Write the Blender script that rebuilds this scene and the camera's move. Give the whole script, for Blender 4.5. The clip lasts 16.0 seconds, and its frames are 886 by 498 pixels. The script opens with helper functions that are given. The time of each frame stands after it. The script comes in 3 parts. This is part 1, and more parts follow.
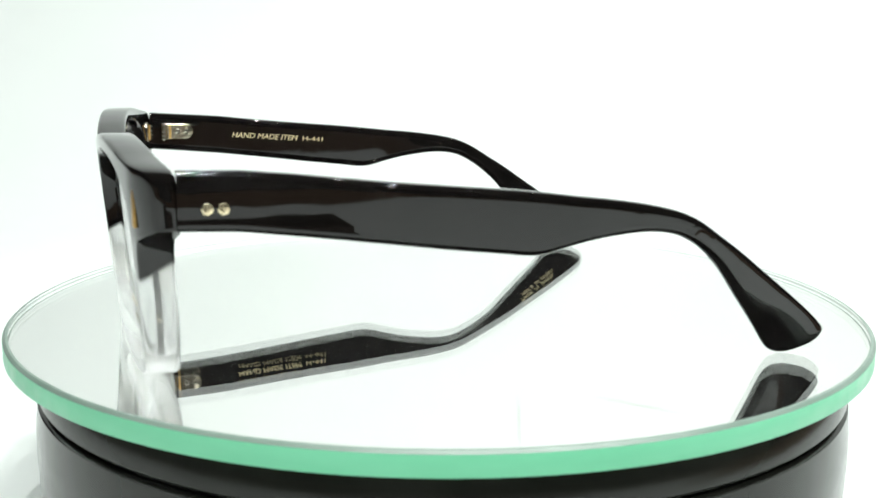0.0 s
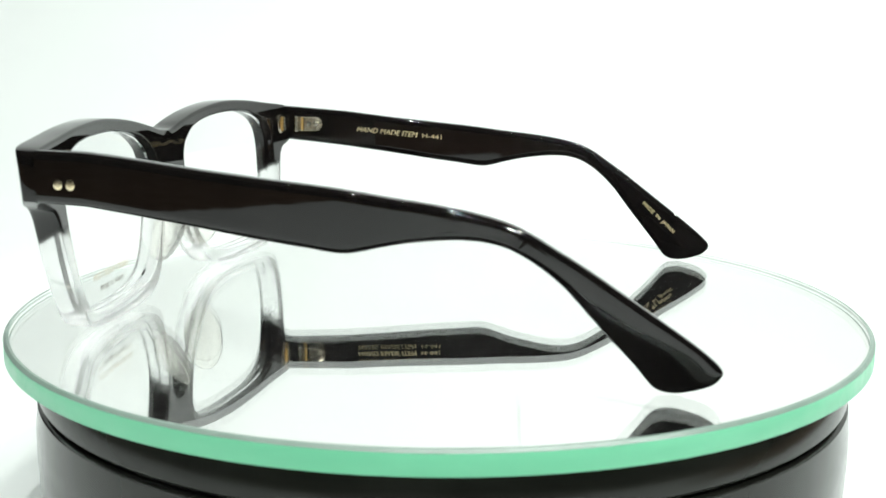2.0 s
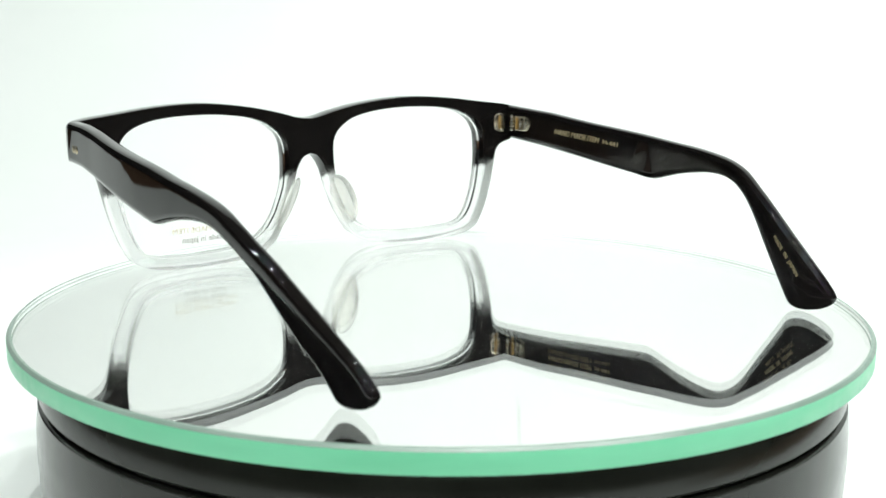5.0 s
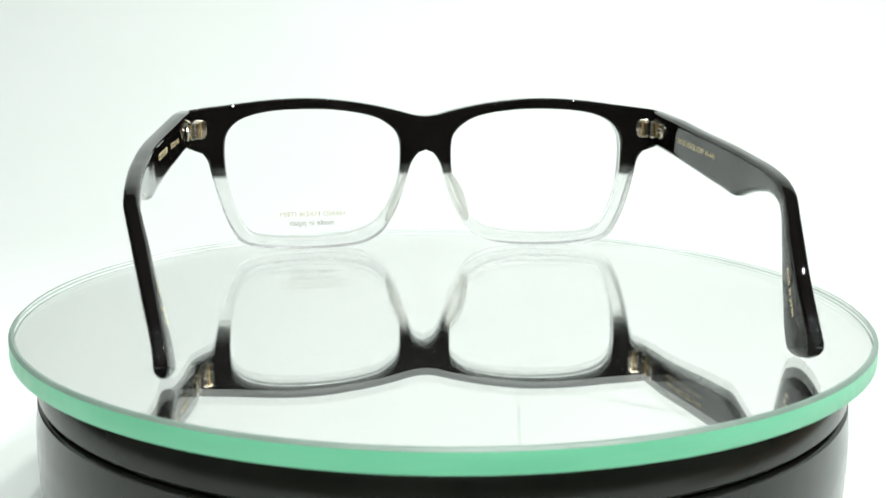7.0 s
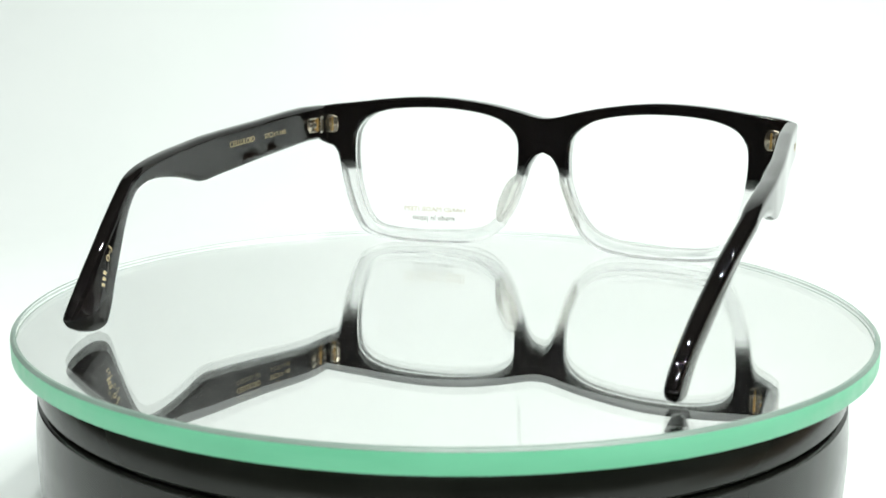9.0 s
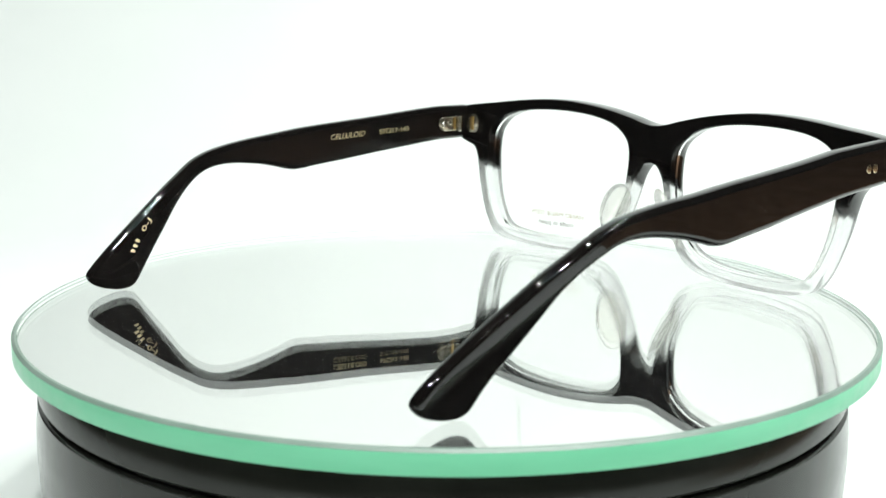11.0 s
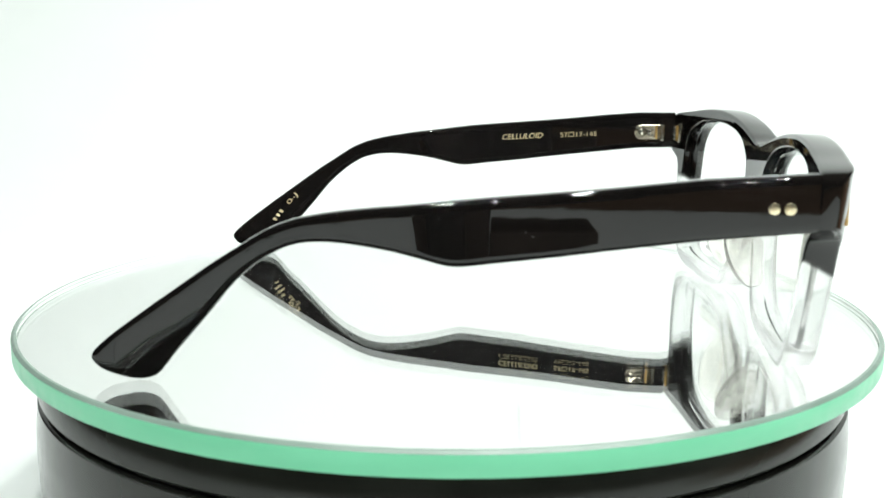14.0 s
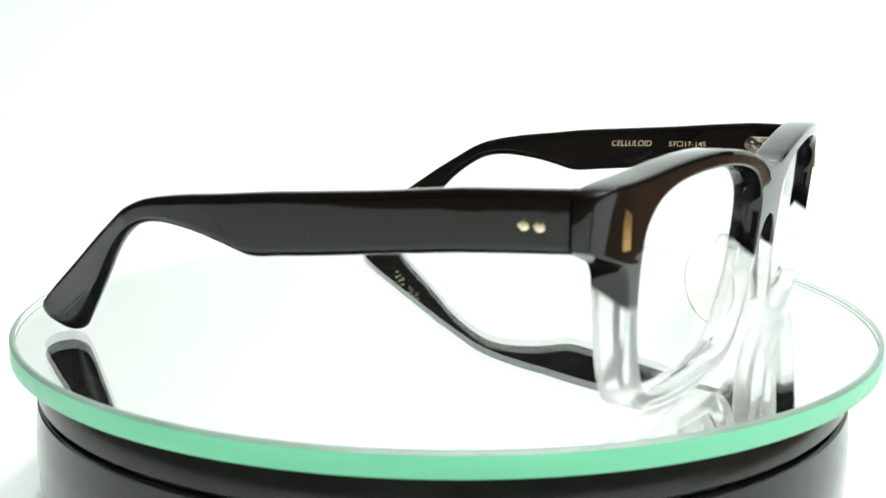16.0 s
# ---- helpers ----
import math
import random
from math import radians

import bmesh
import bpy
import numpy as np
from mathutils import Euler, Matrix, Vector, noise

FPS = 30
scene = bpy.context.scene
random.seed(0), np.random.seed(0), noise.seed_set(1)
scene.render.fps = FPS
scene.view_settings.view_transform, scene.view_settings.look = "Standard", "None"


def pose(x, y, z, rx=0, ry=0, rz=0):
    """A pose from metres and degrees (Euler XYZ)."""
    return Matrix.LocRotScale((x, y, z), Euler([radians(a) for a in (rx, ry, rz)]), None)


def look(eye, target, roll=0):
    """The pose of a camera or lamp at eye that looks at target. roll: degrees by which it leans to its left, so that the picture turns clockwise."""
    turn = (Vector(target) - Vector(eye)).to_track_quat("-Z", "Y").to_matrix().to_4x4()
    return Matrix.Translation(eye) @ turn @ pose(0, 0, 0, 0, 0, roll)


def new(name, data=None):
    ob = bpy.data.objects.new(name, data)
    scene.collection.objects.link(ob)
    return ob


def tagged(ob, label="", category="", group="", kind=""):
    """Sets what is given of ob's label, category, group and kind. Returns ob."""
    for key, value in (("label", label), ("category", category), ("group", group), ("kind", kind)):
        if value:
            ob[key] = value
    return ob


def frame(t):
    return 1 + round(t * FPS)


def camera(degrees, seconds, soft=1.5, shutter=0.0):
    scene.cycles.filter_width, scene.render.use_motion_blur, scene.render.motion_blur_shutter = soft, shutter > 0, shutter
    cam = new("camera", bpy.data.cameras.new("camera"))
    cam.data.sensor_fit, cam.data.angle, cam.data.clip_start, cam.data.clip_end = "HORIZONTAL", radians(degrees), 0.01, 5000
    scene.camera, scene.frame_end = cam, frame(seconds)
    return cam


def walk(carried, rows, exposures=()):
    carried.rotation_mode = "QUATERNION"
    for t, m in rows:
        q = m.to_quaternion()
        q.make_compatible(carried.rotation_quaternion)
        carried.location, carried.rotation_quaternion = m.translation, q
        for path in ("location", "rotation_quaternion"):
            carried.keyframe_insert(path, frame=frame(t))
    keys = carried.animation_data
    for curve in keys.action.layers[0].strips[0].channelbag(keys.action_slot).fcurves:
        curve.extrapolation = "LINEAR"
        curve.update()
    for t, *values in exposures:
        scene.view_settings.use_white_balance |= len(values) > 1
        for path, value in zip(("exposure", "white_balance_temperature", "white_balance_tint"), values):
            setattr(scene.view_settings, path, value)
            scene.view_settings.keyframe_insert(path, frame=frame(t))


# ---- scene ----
# ---- camera ----
cam = camera(43.115, 16.0)
EYE = (0.0, -0.28708, 0.06983)
view = look(EYE, (-0.000877, 0.6945, -0.12123), 0.455)
walk(cam, [(0.0, view), (16.0, view)],
     exposures=[(0.0, -0.03), (4.2, -0.02), (6.4, -0.17), (9.2, -0.16), (11.5, -0.05), (12.5, 0.02), (14.5, 0.03), (16.0, 0.10)])
cam.data.dof.use_dof = True
cam.data.dof.focus_distance, cam.data.dof.aperture_fstop = 0.30, 31.0

# ---- light ----
world = bpy.data.worlds.new("room_air")
scene.world = world
world.use_nodes = True
world.node_tree.nodes["Background"].inputs[0].default_value = (0.9, 1.0, 0.95, 1)
world.node_tree.nodes["Background"].inputs[1].default_value = 0.02


def area_lamp(name, eye, target, w, h, watts, colour):
    data = bpy.data.lights.new(name, "AREA")
    data.shape, data.size, data.size_y = "RECTANGLE", w, h
    data.energy, data.color = watts, colour
    ob = new(name, data)
    ob.matrix_world = look(eye, target)
    return ob


LAMP_COLOUR = (0.944, 1.0, 0.964)
# two rows of small downlights over the table
for x in (-0.15, 0.05, 0.25, 0.45, 0.65):
    for y in (-0.38, -0.10):
        area_lamp("ceiling_downlight_lamp", (x, y, 0.95), (x + 0.02, y + 0.26, 0.05), 0.010, 0.010, (1.15 if x < -0.1 else 1.82) * (1.06 if y > -0.2 else 1.0), LAMP_COLOUR)
for x in (-0.10, 0.30):
    for y in (-0.97, -1.24):
        area_lamp("front_downlight_lamp", (x, y, 1.10), (x - 0.08, y + 0.05, 0.0), 0.010, 0.010, 2.4, LAMP_COLOUR)


def spot(name, eye, target, watts, radius):
    data = bpy.data.lights.new(name, "SPOT")
    data.energy, data.color, data.shadow_soft_size = watts, LAMP_COLOUR, radius
    data.spot_size, data.spot_blend = radians(75), 0.6
    ob = new(name, data)
    ob.matrix_world = look(eye, target)
    return ob


spot("ceiling_spot_lamp", (-0.55, -0.55, 1.25), (0.0, 0.05, 0.0), 7.0, 0.010)
spot("ceiling_spot_lamp", (0.55, -0.60, 1.25), (0.0, 0.05, 0.0), 9.0, 0.009)
spot("ceiling_spot_lamp", (0.60, 0.15, 1.25), (0.0, 0.05, 0.0), 7.0, 0.009)


# ---- materials ----
def material(name):
    m = bpy.data.materials.new(name)
    m.use_nodes = True
    nt = m.node_tree
    return m, nt, nt.nodes["Principled BSDF"], nt.nodes["Material Output"]


def noise_node(nt, scale, detail=4.0, stretch=(1, 1, 1)):
    tc = nt.nodes.new("ShaderNodeTexCoord")
    mp = nt.nodes.new("ShaderNodeMapping")
    mp.inputs["Scale"].default_value = stretch
    n = nt.nodes.new("ShaderNodeTexNoise")
    n.inputs["Scale"].default_value, n.inputs["Detail"].default_value = scale, detail
    nt.links.new(tc.outputs["Object"], mp.inputs[0])
    nt.links.new(mp.outputs[0], n.inputs["Vector"])
    return n


def ramp(nt, source, stops):
    r = nt.nodes.new("ShaderNodeValToRGB")
    while len(r.color_ramp.elements) < len(stops):
        r.color_ramp.elements.new(0.5)
    for e, (p, c) in zip(r.color_ramp.elements, stops):
        e.position, e.color = p, (*c, 1) if len(c) == 3 else c
    nt.links.new(source, r.inputs[0])
    return r


def bump(nt, bsdf, source, strength, distance):
    b = nt.nodes.new("ShaderNodeBump")
    b.inputs["Strength"].default_value, b.inputs["Distance"].default_value = strength, distance
    nt.links.new(source, b.inputs["Height"])
    nt.links.new(b.outputs[0], bsdf.inputs["Normal"])
    return b


def surface(name, a, b, scale, rough, metal=0.0, stretch=(1, 1, 1), relief=0.0, depth=0.0005, ior=1.5):
    m, nt, bsdf, out = material(name)
    n = noise_node(nt, scale, 5, stretch)
    r = ramp(nt, n.outputs["Fac"], [(0.35, a), (0.65, b)])
    nt.links.new(r.outputs[0], bsdf.inputs["Base Color"])
    fine = noise_node(nt, scale * 9, 3)
    rr = ramp(nt, fine.outputs["Fac"], [(0.3, (rough * 0.8,) * 3), (0.7, (rough * 1.25,) * 3)])
    nt.links.new(rr.outputs[0], bsdf.inputs["Roughness"])
    bsdf.inputs["Metallic"].default_value = metal
    bsdf.inputs["IOR"].default_value = ior
    if relief:
        bump(nt, bsdf, fine.outputs["Fac"], relief, depth)
    return m


PAPER = surface("white_paper", (0.83, 0.85, 0.84), (0.80, 0.83, 0.815), 5, 0.75, relief=0.05, depth=0.0003)
ROOM = surface("dark_room_paint", (0.040, 0.043, 0.046), (0.055, 0.058, 0.062), 3, 0.8)
CEILING = surface("grey_ceiling_paint", (0.13, 0.135, 0.132), (0.16, 0.165, 0.162), 3, 0.8)
TABLE = surface("brown_wood_table", (0.13, 0.070, 0.040), (0.18, 0.10, 0.058), 6, 0.45, stretch=(1, 9, 1))
BODY = surface("black_glossy_plastic", (0.014, 0.0150, 0.0122), (0.020, 0.0212, 0.0175), 40, 0.17, relief=0.03, depth=0.0001, ior=1.37)
SEAM = surface("seam_black", (0.004, 0.004, 0.004), (0.008, 0.008, 0.008), 60, 0.6)
GREEN = surface("ground_green_edge", (0.150, 0.600, 0.340), (0.185, 0.660, 0.390), 30, 0.35, stretch=(1, 1, 6), relief=0.05, depth=0.0002)
# white paper darkened: the shade of a crease put into the colour
CREASE_SHADE = surface("crease_shade_paper", (0.42, 0.44, 0.43), (0.50, 0.52, 0.51), 60, 0.7)
# pale tone paints the bright backdrop reflected inside the glass edge
PALE_REFLECTION = surface("edge_reflection_tone", (0.70, 0.76, 0.73), (0.76, 0.81, 0.78), 30, 0.4)
BEVEL = surface("ground_bevel", (0.17, 0.24, 0.20), (0.22, 0.29, 0.25), 60, 0.35)
LINE = surface("glass_edge_line", (0.24, 0.28, 0.26), (0.30, 0.33, 0.31), 60, 0.4)
STEEL = surface("hinge_nickel", (0.60, 0.53, 0.40), (0.72, 0.65, 0.52), 500, 0.22, 1.0, relief=0.1, depth=0.0001)
BRIGHT = surface("polished_nickel", (0.72, 0.68, 0.58), (0.84, 0.80, 0.71), 400, 0.12, 1.0)
BRASS = surface("rivet_pale_gold", (0.78, 0.66, 0.42), (0.86, 0.76, 0.54), 500, 0.25, 1.0)
GOLD = surface("gold_foil", (0.72, 0.59, 0.34), (0.86, 0.74, 0.48), 900, 0.45, 1.0)
PLAQUE = surface("dull_gold_inlay", (0.40, 0.24, 0.08), (0.52, 0.33, 0.12), 700, 0.42, 1.0)
INK = surface("lens_print_ink", (0.11, 0.10, 0.085), (0.16, 0.145, 0.12), 900, 0.7)
INK_GOLD = surface("lens_print_gold", (0.36, 0.30, 0.19), (0.44, 0.38, 0.26), 900, 0.6)
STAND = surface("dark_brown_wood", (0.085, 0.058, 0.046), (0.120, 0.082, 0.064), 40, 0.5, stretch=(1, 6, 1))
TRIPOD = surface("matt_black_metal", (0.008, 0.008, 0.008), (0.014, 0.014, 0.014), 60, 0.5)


def celluloid(name, split):
    """Near-black brown celluloid with faint streaks; split: fades to clear below that height."""
    m, nt, bsdf, out = material(name)
    n = noise_node(nt, 220, 5, (1, 1, 0.15))
    r = ramp(nt, n.outputs["Fac"], [(0.3, (0.0038, 0.0034, 0.0033)), (0.7, (0.0066, 0.0055, 0.0050))])
    tcd = nt.nodes.new("ShaderNodeTexCoord")
    vor = nt.nodes.new("ShaderNodeTexVoronoi")
    vor.inputs["Scale"].default_value = 330
    nt.links.new(tcd.outputs["Object"], vor.inputs["Vector"])
    sepc = nt.nodes.new("ShaderNodeSeparateColor")
    nt.links.new(vor.outputs["Color"], sepc.inputs[0])
    few = ramp(nt, sepc.outputs[0], [(0.90, (0, 0, 0)), (0.91, (1, 1, 1))])
    tiny = ramp(nt, vor.outputs["Distance"], [(0.025, (1, 1, 1)), (0.045, (0, 0, 0))])
    both = nt.nodes.new("ShaderNodeMath")
    both.operation = "MULTIPLY"
    nt.links.new(few.outputs[0], both.inputs[0])
    nt.links.new(tiny.outputs[0], both.inputs[1])
    dusty = nt.nodes.new("ShaderNodeMix")
    dusty.data_type = "RGBA"
    nt.links.new(both.outputs[0], dusty.inputs[0])
    nt.links.new(r.outputs[0], dusty.inputs[6])
    dusty.inputs[7].default_value = (0.35, 0.35, 0.36, 1)
    nt.links.new(dusty.outputs[2], bsdf.inputs["Base Color"])
    bsdf.inputs["Roughness"].default_value = 0.012
    bsdf.inputs["IOR"].default_value = 1.5
    wave = noise_node(nt, 90, 2)
    bump(nt, bsdf, wave.outputs["Fac"], 0.04, 0.0004)
    if split:
        glass = nt.nodes.new("ShaderNodeBsdfGlass")
        glass.inputs["Color"].default_value = (0.995, 0.997, 0.996, 1)
        glass.inputs["Roughness"].default_value = 0.09
        glass.inputs["IOR"].default_value = 1.31
        milky = nt.nodes.new("ShaderNodeBsdfTranslucent")
        milky.inputs["Color"].default_value = (0.96, 0.965, 0.96, 1)
        haze = nt.nodes.new("ShaderNodeMixShader")
        haze.inputs[0].default_value = 0.22
        nt.links.new(glass.outputs[0], haze.inputs[1])
        nt.links.new(milky.outputs[0], haze.inputs[2])
        tc = nt.nodes.new("ShaderNodeTexCoord")
        sp = nt.nodes.new("ShaderNodeSeparateXYZ")
        mr = nt.nodes.new("ShaderNodeMapRange")
        mr.interpolation_type = "SMOOTHSTEP"
        mr.inputs["From Min"].default_value, mr.inputs["From Max"].default_value = split - 0.0009, split + 0.0007
        mix = nt.nodes.new("ShaderNodeMixShader")
        nt.links.new(tc.outputs["Object"], sp.inputs[0])
        def calc(op, a, b):
            m_ = nt.nodes.new("ShaderNodeMath")
            m_.operation = op
            for sock, v in zip(m_.inputs, (a, b)):
                if isinstance(v, float):
                    sock.default_value = v
                else:
                    nt.links.new(v, sock)
            return m_.outputs[0]
        # the laminated joint slants: lower at the front face than at the back
        bowed = calc("MULTIPLY", calc("MULTIPLY", sp.outputs["X"], sp.outputs["X"]), 1.3)
        depth = calc("SUBTRACT", calc("ADD", sp.outputs["Y"], bowed), 0.0772)
        level = calc("ADD", sp.outputs["Z"], calc("MULTIPLY", depth, 0.59))
        nt.links.new(level, mr.inputs["Value"])
        nt.links.new(mr.outputs[0], mix.inputs[0])
        nt.links.new(haze.outputs[0], mix.inputs[1])
        nt.links.new(bsdf.outputs[0], mix.inputs[2])
        nt.links.new(mix.outputs[0], out.inputs["Surface"])
    return m


def clear(name, colour, ior, rough=0.0):
    m, nt, bsdf, out = material(name)
    nt.nodes.remove(bsdf)
    g = nt.nodes.new("ShaderNodeBsdfGlass")
    g.inputs["Color"].default_value, g.inputs["IOR"].default_value = (*colour, 1), ior
    g.inputs["Roughness"].default_value = rough
    nt.links.new(g.outputs[0], out.inputs["Surface"])
    return m


FRONT_MAT = celluloid("black_to_clear_celluloid", 0.02714)
TEMPLE_MAT = celluloid("black_celluloid", 0)
LENS_MAT = clear("demo_lens", (0.998, 1.0, 0.999), 1.2)
PAD_MAT = clear("clear_pad", (0.985, 0.972, 0.940), 1.40, 0.03)
_nt = PAD_MAT.node_tree
_thin = _nt.nodes.new("ShaderNodeBsdfTransparent")
_mix = _nt.nodes.new("ShaderNodeMixShader")
_mix.inputs[0].default_value = 0.42
_nt.links.new(_nt.nodes["Glass BSDF"].outputs[0], _mix.inputs[1])
_nt.links.new(_thin.outputs[0], _mix.inputs[2])
_nt.links.new(_mix.outputs[0], _nt.nodes["Material Output"].inputs["Surface"])
PLATE_MAT = clear("plate_glass", (0.989, 0.992, 0.989), 1.5)
MIRROR, _nt, _b, _o = material("silvering")
_b.inputs["Base Color"].default_value = (0.984, 0.989, 0.983, 1)
_b.inputs["Metallic"].default_value, _b.inputs["Roughness"].default_value = 0.996, 0.0


# ---- building helpers ----
def part(name, bm, mat, parent=None, label="", smooth=40):
    """Links a bmesh as one mesh object, under a thing where one is given."""
    me = bpy.data.meshes.new(name)
    bmesh.ops.recalc_face_normals(bm, faces=bm.faces)
    if smooth:
        for f in bm.faces:
            f.smooth = True
        for e in bm.edges:
            if len(e.link_faces) == 2 and e.calc_face_angle(0) > radians(smooth):
                e.smooth = False
    bm.to_mesh(me)
    bm.free()
    me.materials.append(mat)
    ob = new(name, me)
    if parent:
        ob.parent = parent
    if label:
        ob["label"] = label
    return ob


def lathe(profile, steps=128, closed=True):
    """Turns (radius, height) points round the z axis."""
    bm = bmesh.new()
    rings = []
    for r, z in profile:
        if r < 1e-7:
            rings.append([bm.verts.new((0, 0, z))])
        else:
            rings.append([bm.verts.new((r * math.cos(2 * math.pi * i / steps), r * math.sin(2 * math.pi * i / steps), z)) for i in range(steps)])
    pairs = list(zip(rings, rings[1:])) + ([(rings[-1], rings[0])] if closed else [])
    for a, b in pairs:
        for i in range(steps):
            j = (i + 1) % steps
            vs = [a[i % len(a)], a[j % len(a)], b[j % len(b)], b[i % len(b)]]
            vs = list(dict.fromkeys(vs))
            if len(vs) > 2:
                bm.faces.new(vs)
    return bm


def loft(rings, caps=True):
    """Skins closed rings of equal count."""
    bm = bmesh.new()
    vr = [[bm.verts.new(p) for p in ring] for ring in rings]
    n = len(vr[0])
    for a, b in zip(vr, vr[1:]):
        for i in range(n):
            bm.faces.new((a[i], a[(i + 1) % n], b[(i + 1) % n], b[i]))
    if caps:
        bm.faces.new(vr[0])
        bm.faces.new(list(reversed(vr[-1])))
    return bm


def block(size, centre, bevel, turn=None):
    bm = bmesh.new()
    bmesh.ops.create_cube(bm, size=1.0)
    bmesh.ops.scale(bm, vec=size, verts=bm.verts)
    bmesh.ops.bevel(bm, geom=list(bm.edges), offset=bevel, segments=2, affect="EDGES", profile=0.5)
    m = Matrix.Translation(centre) @ (turn or Matrix.Identity(4))
    bmesh.ops.transform(bm, matrix=m, verts=bm.verts)
    return bm


def empty(name):
    ob = new(name)
    ob.empty_display_size = 0.02
    return ob


# ---- the set: white paper sweep on a dark table in a dark room ----
TABLE_Z = -0.0620


def build_room():
    x0, x1, y0, y1, z0, z1, th = -1.6, 1.6, -2.4, 1.2, TABLE_Z - 0.002, 1.5, 0.05
    def slab(name, a, b, label):
        size = [b[i] - a[i] for i in range(3)]
        ob = part(name, block(size, [(a[i] + b[i]) / 2 for i in range(3)], 0.001), {"floor": TABLE, "ceiling": CEILING}.get(name, ROOM), smooth=0)
        tagged(ob, label, name.split("_")[0], kind="structure")
    slab("floor", (x0 - th, y0 - th, z0 - th), (x1 + th, y1 + th, z0), "brown wooden table surface under the white paper")
    slab("ceiling", (x0 - th, y0 - th, z1), (x1 + th, y1 + th, z1 + th), "grey painted ceiling above the set")
    slab("wall_north", (x0, y1, z0), (x1, y1 + th, z1), "dark plain wall behind the backdrop")
    slab("wall_south", (x0, y0 - th, z0), (x1, y0, z1), "dark plain wall behind the tripod")
    slab("wall_west", (x0 - th, y0, z0), (x0, y1, z1), "dark plain wall beside the set")
    slab("wall_east", (x1, y0, z0), (x1 + th, y1, z1), "dark plain wall beside the set")


def paper(name, line, left, right, label):
    """A sheet of white paper bent along a line of (y, z); its left and right edge as (share of the line, x)."""
    rings = []
    for k, (y, z) in enumerate(line):
        a = line[max(k - 1, 0)]
        b = line[min(k + 1, len(line) - 1)]
        d = Vector((0, b[0] - a[0], b[1] - a[1])).normalized()
        n = Vector((0, -d.z, d.y)) * 0.0008
        row = []
        near = float(np.interp(k / (len(line) - 1), *zip(*left)))
        edge = float(np.interp(k / (len(line) - 1), *zip(*right)))
        for s, side in ((1, range(0, 25)), (0, range(24, -1, -1))):
            for i in side:
                row.append(Vector((near + (edge - near) * i / 24, y, z)) + n * s)
        rings.append(row)
    return tagged(part(name, loft(rings), PAPER), label, name.replace("_", " "), kind="structure")


def build_sweep():
    """White paper under the turntable that curves up behind it, and a second sheet before it."""
    front, back, rad, top = -0.22, 0.62, 0.22, 1.05
    line = [(front + (back - rad - front) * i / 24, TABLE_Z) for i in range(25)]
    line += [(back - rad + rad * math.sin(a), TABLE_Z + rad - rad * math.cos(a)) for a in [math.pi / 2 * i / 16 for i in range(1, 17)]]
    line += [(back, TABLE_Z + rad + (top - TABLE_Z - rad) * i / 16) for i in range(1, 17)]
    sheet = paper("backdrop", line, ((0, -0.66), (1, -0.66)), ((0, 0.26), (0.31, 0.42), (0.43, 0.49), (0.60, 0.95), (1, 0.95)), "seamless white paper sweep curving up behind the turntable")
    paper("paper_sheet", [(-0.71 + (front - 0.001 + 0.71) * i / 24, TABLE_Z) for i in range(25)], ((0, -0.30), (1, -0.72)), ((0, 0.54), (1, 0.54)), "flat white paper sheet on the table before the turntable")
    # two creases as slim ridges, their shade painted by a darker paper tone
    for (xa, za), (xb, zb) in (((0.0665, 0.285), (0.0635, 0.225)), ((0.095, 0.224), (0.235, 0.250))):
        rings = []
        for k in range(13):
            u = k / 12
            x, z = xa + (xb - xa) * u, za + (zb - za) * u
            h = 0.00045 * math.sin(math.pi * min(max(u, 0.02), 0.98))
            n = Vector((zb - za, 0, xa - xb)).normalized()
            c = Vector((x, back - 0.0009, z))
            rings.append([c + n * h, c + Vector((0, -h, 0)), c - n * h, c + Vector((0, 0.0004, 0))])
        part("crease", loft(rings), CREASE_SHADE, sheet, "faint crease in the paper, its shade in the colour")


build_room()
build_sweep()

# ---- turntable ----
DISC_R, DISC_T = 0.1075, 0.0050


def build_turntable():
    base = empty("turntable")
    base.location = (0, 0, TABLE_Z + 0.0008)
    tagged(base, "round glossy black turntable base under a mirrored disc", "turntable")
    b = TABLE_Z + 0.0008
    def p(r, z):
        return (r, z - b)
    part("upper_ring", lathe([p(0.0, -0.0062), p(0.0985, -0.0062), p(0.1003, -0.0066), p(0.1011, -0.0076), p(0.1015, -0.0144), p(0.1010, -0.0150), p(0.0, -0.0150)], closed=False), BODY, base)
    part("seam", lathe([p(0.0, -0.0146), p(0.0998, -0.0146), p(0.0998, -0.0164), p(0.0, -0.0164)], closed=False), SEAM, base, "matt black shadow gap")
    part("lower_body", lathe([p(0.0, -0.0160), p(0.1008, -0.0160), p(0.1017, -0.0166), p(0.1023, -0.0230), p(0.1024, -0.0290), p(0.1021, -0.0370), p(0.1012, -0.0460), p(0.0992, -0.0550), p(0.0975, b), p(0.0, b)], closed=False), BODY, base)
    part("spindle_plate", lathe([p(0.0, -0.00520), p(0.0930, -0.00520), p(0.0940, -0.0054), p(0.0940, -0.0064), p(0.0, -0.0064)], closed=False), SEAM, base, "black rubber plate under the disc")


